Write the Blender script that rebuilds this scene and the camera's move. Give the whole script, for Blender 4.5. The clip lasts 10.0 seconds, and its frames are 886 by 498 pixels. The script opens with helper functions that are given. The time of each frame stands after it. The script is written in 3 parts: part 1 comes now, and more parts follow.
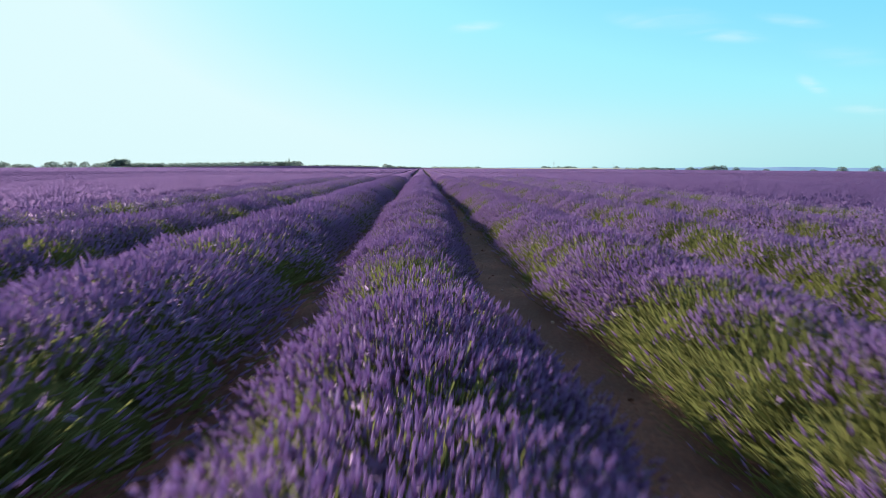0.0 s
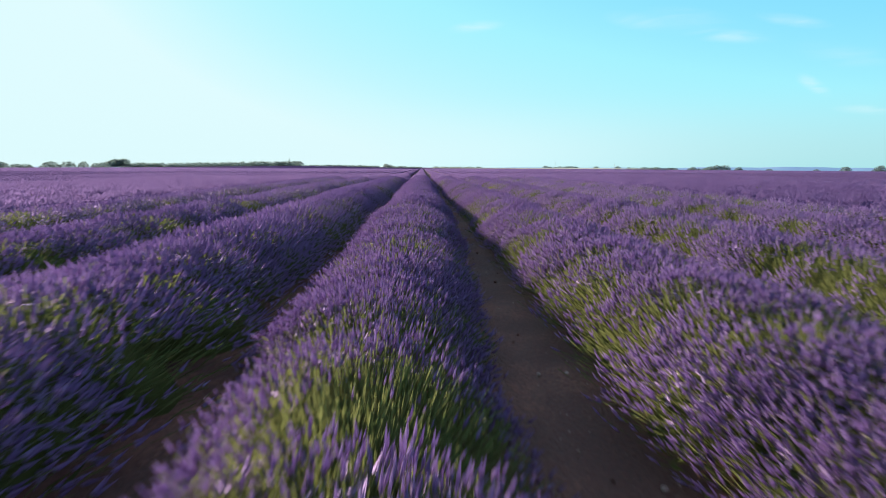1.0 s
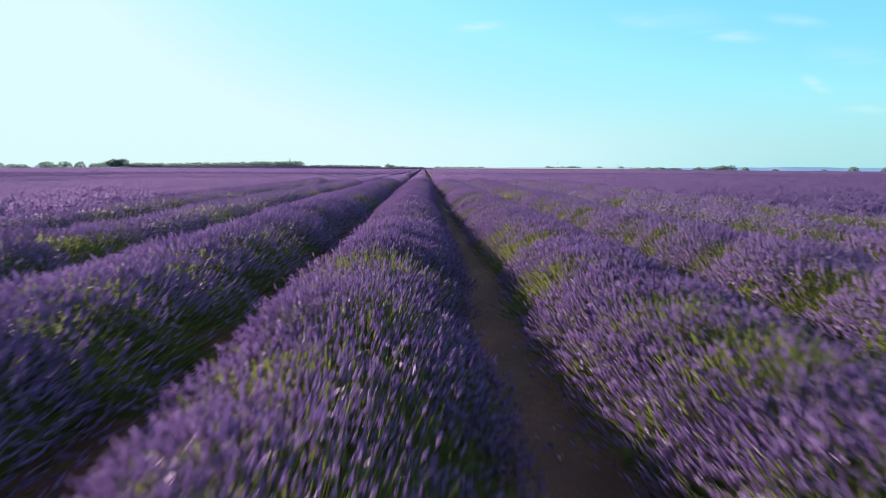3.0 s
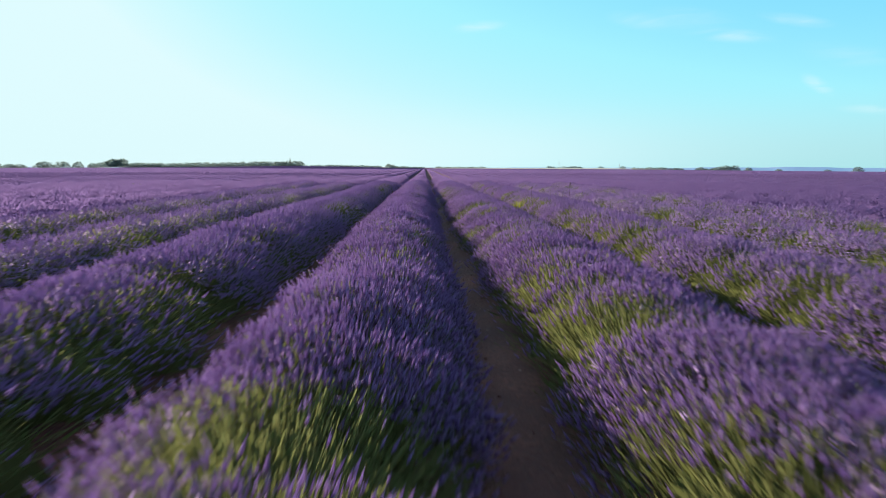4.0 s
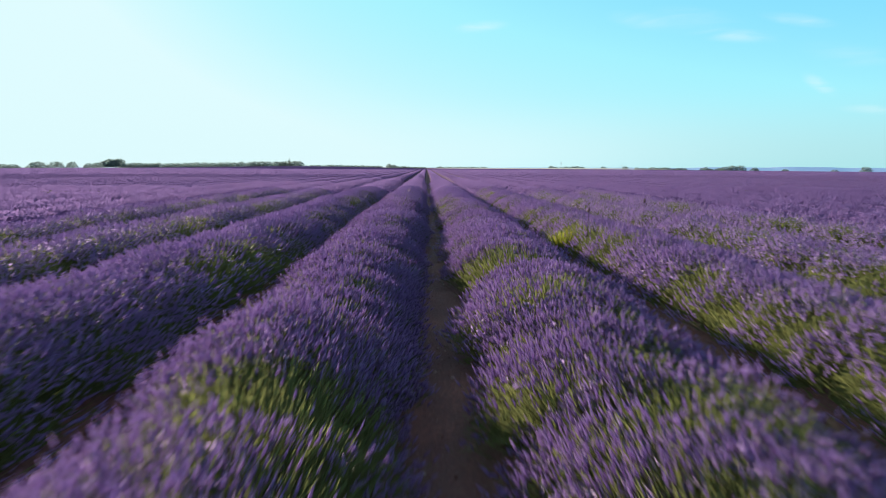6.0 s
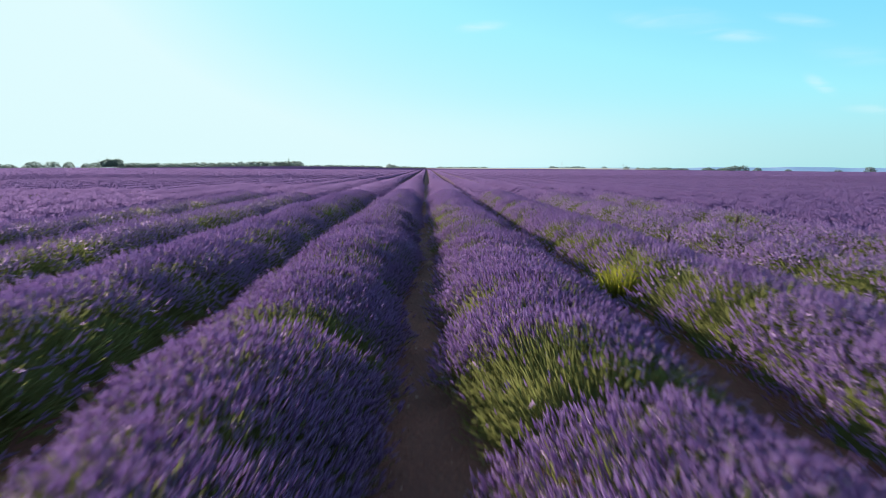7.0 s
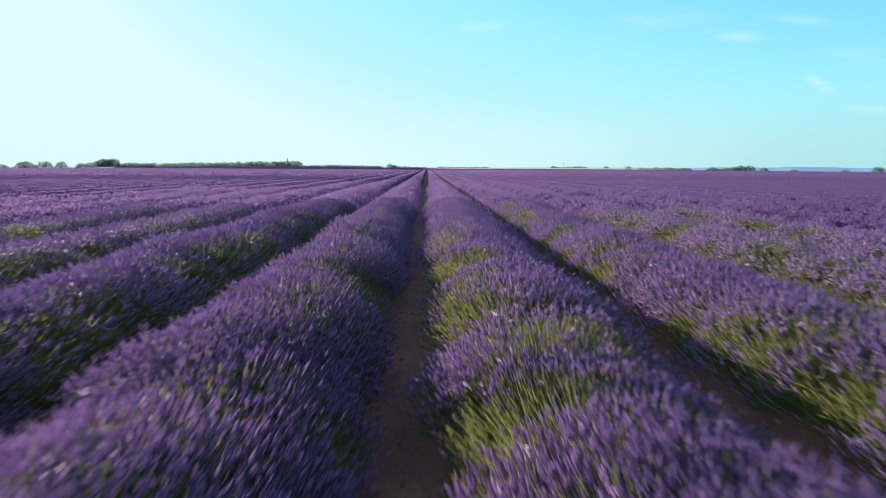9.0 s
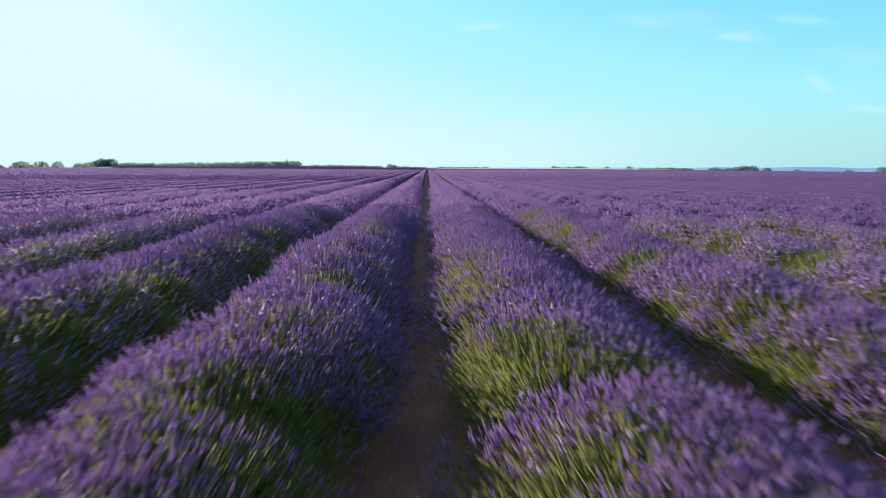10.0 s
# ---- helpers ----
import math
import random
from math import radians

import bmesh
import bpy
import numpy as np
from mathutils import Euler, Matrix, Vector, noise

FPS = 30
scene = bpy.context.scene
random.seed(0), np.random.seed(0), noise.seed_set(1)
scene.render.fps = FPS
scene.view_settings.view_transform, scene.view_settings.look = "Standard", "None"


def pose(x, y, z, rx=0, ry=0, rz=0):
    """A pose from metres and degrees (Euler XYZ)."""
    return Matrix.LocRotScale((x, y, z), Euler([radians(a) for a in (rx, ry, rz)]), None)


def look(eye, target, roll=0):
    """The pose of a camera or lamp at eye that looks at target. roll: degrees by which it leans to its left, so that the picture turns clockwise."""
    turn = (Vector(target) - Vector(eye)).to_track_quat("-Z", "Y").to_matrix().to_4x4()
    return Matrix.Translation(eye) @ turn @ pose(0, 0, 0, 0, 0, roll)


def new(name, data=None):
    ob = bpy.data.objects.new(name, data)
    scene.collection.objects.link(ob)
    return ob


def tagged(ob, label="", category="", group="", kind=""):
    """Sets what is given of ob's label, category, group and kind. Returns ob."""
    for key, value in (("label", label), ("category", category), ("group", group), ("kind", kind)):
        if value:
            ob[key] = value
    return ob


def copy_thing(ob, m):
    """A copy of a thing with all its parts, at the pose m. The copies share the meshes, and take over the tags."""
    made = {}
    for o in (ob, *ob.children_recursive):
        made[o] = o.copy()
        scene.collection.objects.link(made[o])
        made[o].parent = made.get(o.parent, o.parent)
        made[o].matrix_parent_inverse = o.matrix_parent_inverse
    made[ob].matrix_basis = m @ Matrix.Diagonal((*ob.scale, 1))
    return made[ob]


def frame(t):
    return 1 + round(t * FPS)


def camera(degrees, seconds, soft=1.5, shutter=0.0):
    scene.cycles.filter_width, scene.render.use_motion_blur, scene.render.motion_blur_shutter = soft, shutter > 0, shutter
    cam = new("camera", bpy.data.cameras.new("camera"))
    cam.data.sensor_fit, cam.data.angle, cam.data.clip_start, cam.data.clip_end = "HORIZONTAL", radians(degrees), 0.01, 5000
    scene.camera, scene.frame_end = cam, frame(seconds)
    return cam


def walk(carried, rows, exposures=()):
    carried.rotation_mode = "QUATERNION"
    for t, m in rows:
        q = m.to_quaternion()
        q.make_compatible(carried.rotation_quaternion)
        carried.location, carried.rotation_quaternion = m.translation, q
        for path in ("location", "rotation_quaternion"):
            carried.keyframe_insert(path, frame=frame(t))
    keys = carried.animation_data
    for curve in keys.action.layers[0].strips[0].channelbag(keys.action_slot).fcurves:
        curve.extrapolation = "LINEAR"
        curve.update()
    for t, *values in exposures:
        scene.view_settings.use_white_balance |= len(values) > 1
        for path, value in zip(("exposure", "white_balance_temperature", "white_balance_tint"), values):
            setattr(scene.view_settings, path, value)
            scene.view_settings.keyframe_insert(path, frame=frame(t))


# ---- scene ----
# The world: rows of lavender run along +y, x to the right, z up.
SPACING = 1.8            # from row to row
FOV = 73.0
cam = camera(FOV, 10.0, soft=1.05, shutter=0.42)

# seconds, x, y, z, yaw, pitch
PATH = [
    (0.0, 0.051, 0.00, 1.120, -2.09, -7.75),
    (1.0, 0.169, 2.38, 1.110, -2.00, -7.75),
    (2.0, 0.267, 5.00, 1.130, -1.90, -7.75),
    (3.0, 0.353, 7.83, 1.180, -1.81, -7.75),
    (4.0, 0.458, 10.82, 1.240, -1.72, -7.75),
    (5.0, 0.599, 13.95, 1.300, -1.66, -7.75),
    (6.0, 0.771, 17.18, 1.350, -1.60, -7.75),
    (7.0, 0.938, 20.47, 1.375, -1.56, -7.75),
    (8.0, 1.048, 23.79, 1.380, -1.52, -7.75),
    (9.0, 1.059, 27.10, 1.365, -1.50, -7.75),
    (10.0, 0.969, 30.36, 1.340, -1.49, -7.75),
]
ROLL = 0.15               # degrees, to the left
walk(cam, [(t, pose(x, y, z, 90 + pitch, 0, yaw) @ pose(0, 0, 0, 0, 0, ROLL)) for t, x, y, z, yaw, pitch in PATH])

# ---------------------------------------------------------------- light
SUN_EL, SUN_AZ = 13.5, 38.5      # degrees; azimuth to the left of the rows' direction
EXPOSURE = 1.05
scene.view_settings.exposure = EXPOSURE

sun = new("sun", bpy.data.lights.new("sun", "SUN"))
sun.data.energy, sun.data.angle, sun.data.color = 5.0, radians(0.6), (1.0, 0.90, 0.78)
e, a = radians(SUN_EL), radians(SUN_AZ)
toward = Vector((-math.sin(a) * math.cos(e), math.cos(a) * math.cos(e), math.sin(e)))
sun.matrix_world = look(toward * 50, (0, 0, 0))

world = bpy.data.worlds.new("sky")
scene.world = world
world.use_nodes = True


def ramp(n, stops):
    r = n.new("ShaderNodeValToRGB")
    while len(r.color_ramp.elements) < len(stops):
        r.color_ramp.elements.new(0.5)
    for el, (p, c) in zip(r.color_ramp.elements, stops):
        el.position, el.color = p, (*c, 1)
    return r


# thin cirrus streaks: azimuth to the right of the rows, elevation, length, breadth (degrees), slant, strength
CIRRUS = [(5.0, 12.6, 6.0, 1.3, 5, 0.6), (19.0, 12.6, 6.5, 1.8, -12, 0.5), (26.9, 10.8, 8.5, 1.4, -8, 0.55), (31.2, 11.6, 6.5, 1.2, -14, 0.6),
          (33.0, 6.6, 3.6, 1.3, -35, 0.65), (36.8, 4.5, 5.5, 1.0, -5, 0.95), (23.0, 12.3, 10.0, 2.8, -10, 0.3), (35.0, 8.6, 9.0, 2.4, -15, 0.2)]


def build_sky(nt):
    n, l = nt.nodes, nt.links
    n.clear()
    out, bg = n.new("ShaderNodeOutputWorld"), n.new("ShaderNodeBackground")
    sky = n.new("ShaderNodeTexSky")
    sky.sky_type, sky.sun_disc = "NISHITA", False
    sky.sun_elevation, sky.sun_rotation = radians(SUN_EL), radians(-SUN_AZ)
    sky.altitude, sky.air_density, sky.dust_density, sky.ozone_density = 700, 1.0, 0.6, 1.2
    # hazy summer sky: blue where it is deep, near white where it is bright
    bw, gain = n.new("ShaderNodeRGBToBW"), n.new("ShaderNodeMath")
    gain.operation = "MULTIPLY"
    gain.inputs[1].default_value = 0.10
    l.new(sky.outputs[0], bw.inputs[0])
    l.new(bw.outputs[0], gain.inputs[0])
    grade = ramp(n, SKY_GRADE)
    l.new(gain.outputs[0], grade.inputs[0])
    co = n.new("ShaderNodeTexCoord")
    mp, nz = n.new("ShaderNodeMapping"), n.new("ShaderNodeTexNoise")
    mp.inputs["Rotation"].default_value = (0, radians(-10), 0)
    mp.inputs["Scale"].default_value = (5.0, 5.0, 26.0)
    nz.inputs["Scale"].default_value, nz.inputs["Detail"].default_value, nz.inputs["Distortion"].default_value = 2.2, 7, 0.8
    l.new(co.outputs["Generated"], mp.inputs[0])
    l.new(mp.outputs[0], nz.inputs["Vector"])
    # pale haze low over the horizon
    axes, low, haze = n.new("ShaderNodeSeparateXYZ"), n.new("ShaderNodeMapRange"), n.new("ShaderNodeMix")
    low.interpolation_type = "SMOOTHSTEP"
    for i, val in ((1, math.sin(radians(7.0))), (2, 0.0), (3, 0.0), (4, 0.55)):
        low.inputs[i].default_value = val
    haze.data_type = "RGBA"
    away, tint = n.new("ShaderNodeMapRange"), n.new("ShaderNodeMix")     # duller away from the sun
    away.interpolation_type = "SMOOTHSTEP"
    for i, val in ((1, 0.1), (2, 0.65), (3, 0.0), (4, 1.0)):
        away.inputs[i].default_value = val
    tint.data_type = "RGBA"
    tint.inputs[6].default_value, tint.inputs[7].default_value = (0.72, 0.955, 0.985, 1), (0.46, 0.70, 0.69, 1)
    l.new(axes.outputs[0], away.inputs[0])
    l.new(away.outputs[0], tint.inputs["Factor"])
    l.new(tint.outputs[2], haze.inputs[7])
    l.new(co.outputs["Generated"], axes.inputs[0])
    l.new(axes.outputs[2], low.inputs[0])
    l.new(low.outputs[0], haze.inputs["Factor"])
    l.new(grade.outputs[0], haze.inputs[6])
    last = haze.outputs[2]
    for az, el, long, broad, slant, strength in CIRRUS:
        a, e, sl = radians(az), radians(el), radians(slant)
        c = Vector((math.sin(a) * math.cos(e), math.cos(a) * math.cos(e), math.sin(e)))
        right = Vector((math.cos(a), -math.sin(a), 0))
        up = right.cross(c)
        u, w = right * math.cos(sl) + up * math.sin(sl), up * math.cos(sl) - right * math.sin(sl)
        comb = n.new("ShaderNodeCombineXYZ")
        for k, axis in enumerate((u / radians(long / 2), w / radians(broad / 2), c * 4)):
            d = n.new("ShaderNodeVectorMath")
            d.operation = "DOT_PRODUCT"
            d.inputs[1].default_value = axis
            l.new(co.outputs["Generated"], d.inputs[0])
            src = d.outputs["Value"]
            if k == 2:
                rest = n.new("ShaderNodeMath")
                rest.operation = "SUBTRACT"
                rest.inputs[0].default_value = 4.0
                l.new(src, rest.inputs[1])
                src = rest.outputs[0]
            l.new(src, comb.inputs[k])
        far = n.new("ShaderNodeVectorMath")
        far.operation = "LENGTH"
        l.new(comb.outputs[0], far.inputs[0])
        fall = n.new("ShaderNodeMapRange")
        fall.interpolation_type = "SMOOTHSTEP"
        for i, val in ((1, 1.0), (2, 0.0), (3, 0.0), (4, 1.0)):
            fall.inputs[i].default_value = val
        l.new(far.outputs["Value"], fall.inputs[0])
        wisp = n.new("ShaderNodeMapRange")
        for i, val in ((1, 0.34), (2, 0.74), (3, 0.0), (4, strength * 0.95)):
            wisp.inputs[i].default_value = val
        l.new(nz.outputs[0], wisp.inputs[0])
        amount = n.new("ShaderNodeMath")
        amount.operation = "MULTIPLY"
        l.new(fall.outputs[0], amount.inputs[0])
        l.new(wisp.outputs[0], amount.inputs[1])
        mx = n.new("ShaderNodeMix")
        mx.data_type = "RGBA"
        mx.inputs[7].default_value = (0.78, 0.97, 1.0, 1)
        l.new(amount.outputs[0], mx.inputs["Factor"])
        l.new(last, mx.inputs[6])
        last = mx.outputs[2]
    l.new(last, bg.inputs[0])
    bg.inputs[1].default_value = SKY_STRENGTH
    l.new(bg.outputs[0], out.inputs[0])


SKY_STRENGTH = 0.483
SKY_GRADE = [(0.0, (0.28, 0.36, 0.63)), (0.13, (0.28, 0.37, 0.65)), (0.17, (0.26, 0.46, 0.72)), (0.22, (0.195, 0.69, 1.0)), (0.40, (0.38, 0.89, 1.0)), (0.75, (0.62, 0.95, 1.0)), (1.0, (0.74, 0.97, 1.0))]
build_sky(world.node_tree)

# ---------------------------------------------------------------- materials


def material(name):
    m = bpy.data.materials.new(name)
    m.use_nodes = True
    m.node_tree.nodes.clear()
    return m, m.node_tree.nodes, m.node_tree.links


def leafy(name, stops, translucent=0.35, rough=0.6, scale=6.0, spread=0.6, gloss=0.15, relief=0.0):
    """Plant matter: each blade or head has its own tone, with a slow drift from place to place; light passes partly through."""
    m, n, l = material(name)
    out = n.new("ShaderNodeOutputMaterial")
    geo = n.new("ShaderNodeNewGeometry")
    nz = n.new("ShaderNodeTexNoise")
    nz.inputs["Scale"].default_value, nz.inputs["Detail"].default_value = scale, 3
    l.new(geo.outputs["Position"], nz.inputs["Vector"])
    mixv = n.new("ShaderNodeMix")
    mixv.inputs["Factor"].default_value = spread
    l.new(nz.outputs[0], mixv.inputs[2])
    l.new(geo.outputs["Random Per Island"], mixv.inputs[3])
    info, own = n.new("ShaderNodeObjectInfo"), n.new("ShaderNodeMix")
    own.inputs["Factor"].default_value = 0.15
    l.new(mixv.outputs[0], own.inputs[2])
    l.new(info.outputs["Random"], own.inputs[3])
    r = ramp(n, stops)
    l.new(own.outputs[0], r.inputs[0])
    p, tr, mx = n.new("ShaderNodeBsdfPrincipled"), n.new("ShaderNodeBsdfTranslucent"), n.new("ShaderNodeMixShader")
    p.inputs["Roughness"].default_value = rough
    p.inputs["Specular IOR Level"].default_value = gloss
    l.new(r.outputs[0], p.inputs["Base Color"])
    l.new(r.outputs[0], tr.inputs[0])
    if relief:
        bp = n.new("ShaderNodeBump")
        bp.inputs["Strength"].default_value, bp.inputs["Distance"].default_value = relief, 0.04
        l.new(nz.outputs[0], bp.inputs["Height"])
        l.new(bp.outputs[0], p.inputs["Normal"])
    mx.inputs[0].default_value = translucent
    l.new(p.outputs[0], mx.inputs[1])
    l.new(tr.outputs[0], mx.inputs[2])
    l.new(mx.outputs[0], out.inputs[0])
    return m


HEAD = leafy("lavender_flower", [(0.0, (0.262, 0.166, 0.357)), (0.35, (0.350, 0.239, 0.445)), (0.7, (0.437, 0.312, 0.527)), (1.0, (0.55, 0.425, 0.62))], 0.75, 0.8, gloss=0.03)
STEM = leafy("lavender_stem", [(0.0, (0.105, 0.105, 0.04)), (0.5, (0.17, 0.175, 0.06)), (1.0, (0.25, 0.245, 0.09))], 0.48)
FOLIAGE = leafy("lavender_foliage", [(0.0, (0.065, 0.066, 0.027)), (0.5, (0.145, 0.16, 0.05)), (1.0, (0.23, 0.235, 0.08))], 0.5, 0.9, 35.0, 0.5, 0.04, 0.9)
FARROW = leafy("lavender_far", [(0.0, (0.175, 0.104, 0.245)), (0.5, (0.225, 0.139, 0.302)), (1.0, (0.275, 0.178, 0.352))], 0.60, 0.95, 1.5, 0.2, 0.0)
# stems low on far rows, with the flanks' shade also in this colour
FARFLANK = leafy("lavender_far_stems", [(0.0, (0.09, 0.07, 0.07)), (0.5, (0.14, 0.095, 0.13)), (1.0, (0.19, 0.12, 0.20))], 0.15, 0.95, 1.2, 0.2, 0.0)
# far trees: distance haze is put into the leaf colour, paler and bluer
TREE_LEAF_HAZED = leafy("tree_leaf", [(0.0, (0.155, 0.205, 0.18)), (0.6, (0.18, 0.225, 0.195)), (1.0, (0.205, 0.25, 0.20))], 0.65, 0.95, 0.4, 0.3, 0.0)


def plain(name, stops, scale, rough=0.9, bump=0.4, fine=40.0):
    m, n, l = material(name)
    out, p = n.new("ShaderNodeOutputMaterial"), n.new("ShaderNodeBsdfPrincipled")
    geo = n.new("ShaderNodeNewGeometry")
    a, b = n.new("ShaderNodeTexNoise"), n.new("ShaderNodeTexNoise")
    a.inputs["Scale"].default_value, a.inputs["Detail"].default_value = scale, 5
    b.inputs["Scale"].default_value, b.inputs["Detail"].default_value = fine, 4
    for x in (a, b):
        l.new(geo.outputs["Position"], x.inputs["Vector"])
    mixv = n.new("ShaderNodeMix")
    mixv.inputs["Factor"].default_value = 0.45
    l.new(a.outputs[0], mixv.inputs[2])
    l.new(b.outputs[0], mixv.inputs[3])
    r = ramp(n, stops)
    l.new(mixv.outputs[0], r.inputs[0])
    l.new(r.outputs[0], p.inputs["Base Color"])
    p.inputs["Roughness"].default_value = rough
    bp = n.new("ShaderNodeBump")
    bp.inputs["Strength"].default_value, bp.inputs["Distance"].default_value = bump, 0.03
    l.new(b.outputs[0], bp.inputs["Height"])
    l.new(bp.outputs[0], p.inputs["Normal"])
    l.new(p.outputs[0], out.inputs[0])
    return m


SOIL = plain("red_brown_soil", [(0.3, (0.068, 0.031, 0.021)), (0.5, (0.135, 0.056, 0.033)), (0.7, (0.30, 0.130, 0.072))], 1.6, bump=0.9)
STUBBLE = plain("straw_stubble", [(0.3, (0.42, 0.36, 0.26)), (0.7, (0.56, 0.50, 0.38))], 0.05, 0.95, 0.2, 2.0)
STONE = plain("pale_stone", [(0.3, (0.30, 0.18, 0.12)), (0.7, (0.50, 0.38, 0.30))], 8.0)
BARK = plain("bark", [(0.3, (0.07, 0.05, 0.035)), (0.7, (0.16, 0.12, 0.09))], 5.0)
# the blue of the far ridge is air haze painted as base colour
HILL_HAZED = plain("far_hill", [(0.3, (0.40, 0.56, 0.72)), (0.7, (0.46, 0.61, 0.76))], 0.004, 1.0, 0.0, 0.02)
METAL = plain("galvanised_steel", [(0.3, (0.35, 0.36, 0.37)), (0.7, (0.5, 0.5, 0.5))], 2.0, 0.5, 0.0)

# ---------------------------------------------------------------- mesh helpers
rng = np.random.default_rng(7)


def mesh_of(name, verts, faces, mats, index=None, smooth=False):
    """One mesh from arrays: verts (n, 3); faces: (m, 3) triangles."""
    me = bpy.data.meshes.new(name)
    v, f = np.asarray(verts, np.float32), np.asarray(faces, np.int32)
    me.vertices.add(len(v))
    me.vertices.foreach_set("co", v.ravel())
    me.loops.add(f.size)
    me.loops.foreach_set("vertex_index", f.ravel())
    me.polygons.add(len(f))
    me.polygons.foreach_set("loop_start", np.arange(0, f.size, f.shape[1], dtype=np.int32))
    for m in mats:
        me.materials.append(m)
    if index is not None:
        me.polygons.foreach_set("material_index", np.asarray(index, np.int32))
    if smooth:
        me.polygons.foreach_set("use_smooth", np.ones(len(f), bool))
    me.update(calc_edges=True)
    return me


def scatter(unit_v, unit_f, base, axis, length, width, spin):
    """Copies of a unit shape (z from 0 to 1, about 1 wide) as one pair of arrays, each standing at base along axis."""
    n = len(base)
    axis = axis / np.linalg.norm(axis, axis=1, keepdims=True)
    ref = np.where(np.abs(axis[:, 2:3]) > 0.9, [[1.0, 0, 0]], [[0, 0, 1.0]])
    u = np.cross(axis, ref)
    u /= np.linalg.norm(u, axis=1, keepdims=True)
    w = np.cross(axis, u)
    c, s = np.cos(spin)[:, None], np.sin(spin)[:, None]
    u, w = u * c + w * s, w * c - u * s
    uv = np.asarray(unit_v, float)
    v = (base[:, None] + uv[None, :, 0, None] * (u * width[:, None])[:, None] + uv[None, :, 1, None] * (w * width[:, None])[:, None]
         + uv[None, :, 2, None] * (axis * length[:, None])[:, None])
    f = np.asarray(unit_f)[None] + (np.arange(n) * len(uv))[:, None, None]
    return v.reshape(-1, 3), f.reshape(-1, 3)


def spindle(sides, rings):
    """A closed turned shape from rings of (height, radius), pointed at both ends."""
    v, f = [(0, 0, 0)], []
    for k, (z, r) in enumerate(rings):
        for i in range(sides):
            t = 2 * math.pi * (i + 0.5 * (k % 2)) / sides
            v.append((r * math.cos(t), r * math.sin(t), z))
    v.append((0, 0, 1))
    for i in range(sides):
        j = (i + 1) % sides
        f.append((0, 1 + j, 1 + i))
        for k in range(len(rings) - 1):
            a, b = 1 + k * sides, 1 + (k + 1) * sides
            f += [(a + i, a + j, b + i), (a + j, b + j, b + i)]
        a = 1 + (len(rings) - 1) * sides
        f.append((a + i, a + j, len(v) - 1))
    return v, f


HEAD_NEAR = spindle(3, [(0.36, 0.5)])
HEAD_MID = spindle(3, [(0.40, 0.5)])
TUFT = ([(-0.5, 0, 0), (0.5, 0, 0), (0, 0, 1), (0, -0.5, 0.05), (0, 0.5, 0.05), (0, 0.02, 0.95)], [(0, 1, 2), (3, 4, 5)])
HEAD_FAR = ([(0.5, 0, 0), (-0.25, 0.43, 0), (-0.25, -0.43, 0), (0, 0, 1)], [(0, 1, 3), (1, 2, 3), (2, 0, 3)])
BLADE = ([(-0.5, 0, 0), (0.5, 0, 0), (0, 0, 1)], [(0, 1, 2)])
LEAF = ([(-0.12, 0, 0), (0.12, 0, 0), (0.5, 0.06, 0.45), (-0.5, -0.06, 0.45), (0, 0.1, 1)], [(0, 1, 2), (0, 2, 3), (3, 2, 4)])


def ground_z(x, y):
    """The field as a broad, very flat crown that falls away to both sides, bent to fit the horizon in the camera's
    view.
    """
    x, y = np.asarray(x, float), np.asarray(y, float)
    drop = np.where(x < 0, 0.15e-5, 1.6e-5) * np.clip(np.abs(x) - 8, 0, None) ** 2
    far = np.clip((y - 120) / 430, 0, 1)
    rise = 1.6 * np.exp(-((x + 105) / 68) ** 2) * far * far * (3 - 2 * far)     # a low swell far off on the sunny side, shaped to fit the horizon in view
    return rise - 20 * (1 - np.exp(-drop / 20))


# ---------------------------------------------------------------- ground


def grid(xs, ys, fz):
    gx, gy = np.meshgrid(xs, ys)
    v = np.stack([gx, gy, fz(gx, gy)], -1).reshape(-1, 3)
    nx = len(xs)
    i = (np.arange(len(ys) - 1)[:, None] * nx + np.arange(nx - 1)[None]).ravel()
    f = np.concatenate([np.stack([i, i + 1, i + nx + 1], -1), np.stack([i, i + nx + 1, i + nx], -1)])
    return v, f


def wave(x, y, k, seed):
    r = np.random.default_rng(seed)
    out = 0
    for _ in range(9):
        a, p, s = r.uniform(0, 2 * math.pi), r.uniform(0, 2 * math.pi), r.uniform(0.5, 1.9)
        out = out + np.sin((x * math.cos(a) + y * math.sin(a)) * k * s + p)
    return out / 4.0


xs = np.concatenate([np.linspace(-4000, -40, 60), np.linspace(-36, -4, 20), np.linspace(-3.5, 4.5, 56), np.linspace(5, 36, 20), np.linspace(40, 4000, 60)])
ys = np.concatenate([np.linspace(-300, -8, 16), np.linspace(-4, 40, 160), np.linspace(44, 400, 60), np.linspace(450, 4500, 40)])


def soil_height(x, y):
    near = np.clip(1 - np.maximum(np.abs(x - 0.5) - 3, 0) / 2, 0, 1) * np.clip((44 - y) / 4, 0, 1)
    rough = 0.020 * wave(x, y, 9, 3) + 0.013 * wave(x, y, 23, 4)
    ridge = 0.03 * np.cos(2 * math.pi * x / SPACING)
    return ground_z(x, y) + near * (rough + ridge) - 0.02


v, f = grid(xs, ys, soil_height)
tagged(new("ground", mesh_of("ground", v, f, [SOIL], smooth=True)), "dry red-brown ploughed soil between the lavender rows", "soil", kind="structure")

# ---------------------------------------------------------------- lavender
CREST, HALF, ALONG = 0.505, 0.655, 0.47     # a bush: height, half width across the row, half length along it
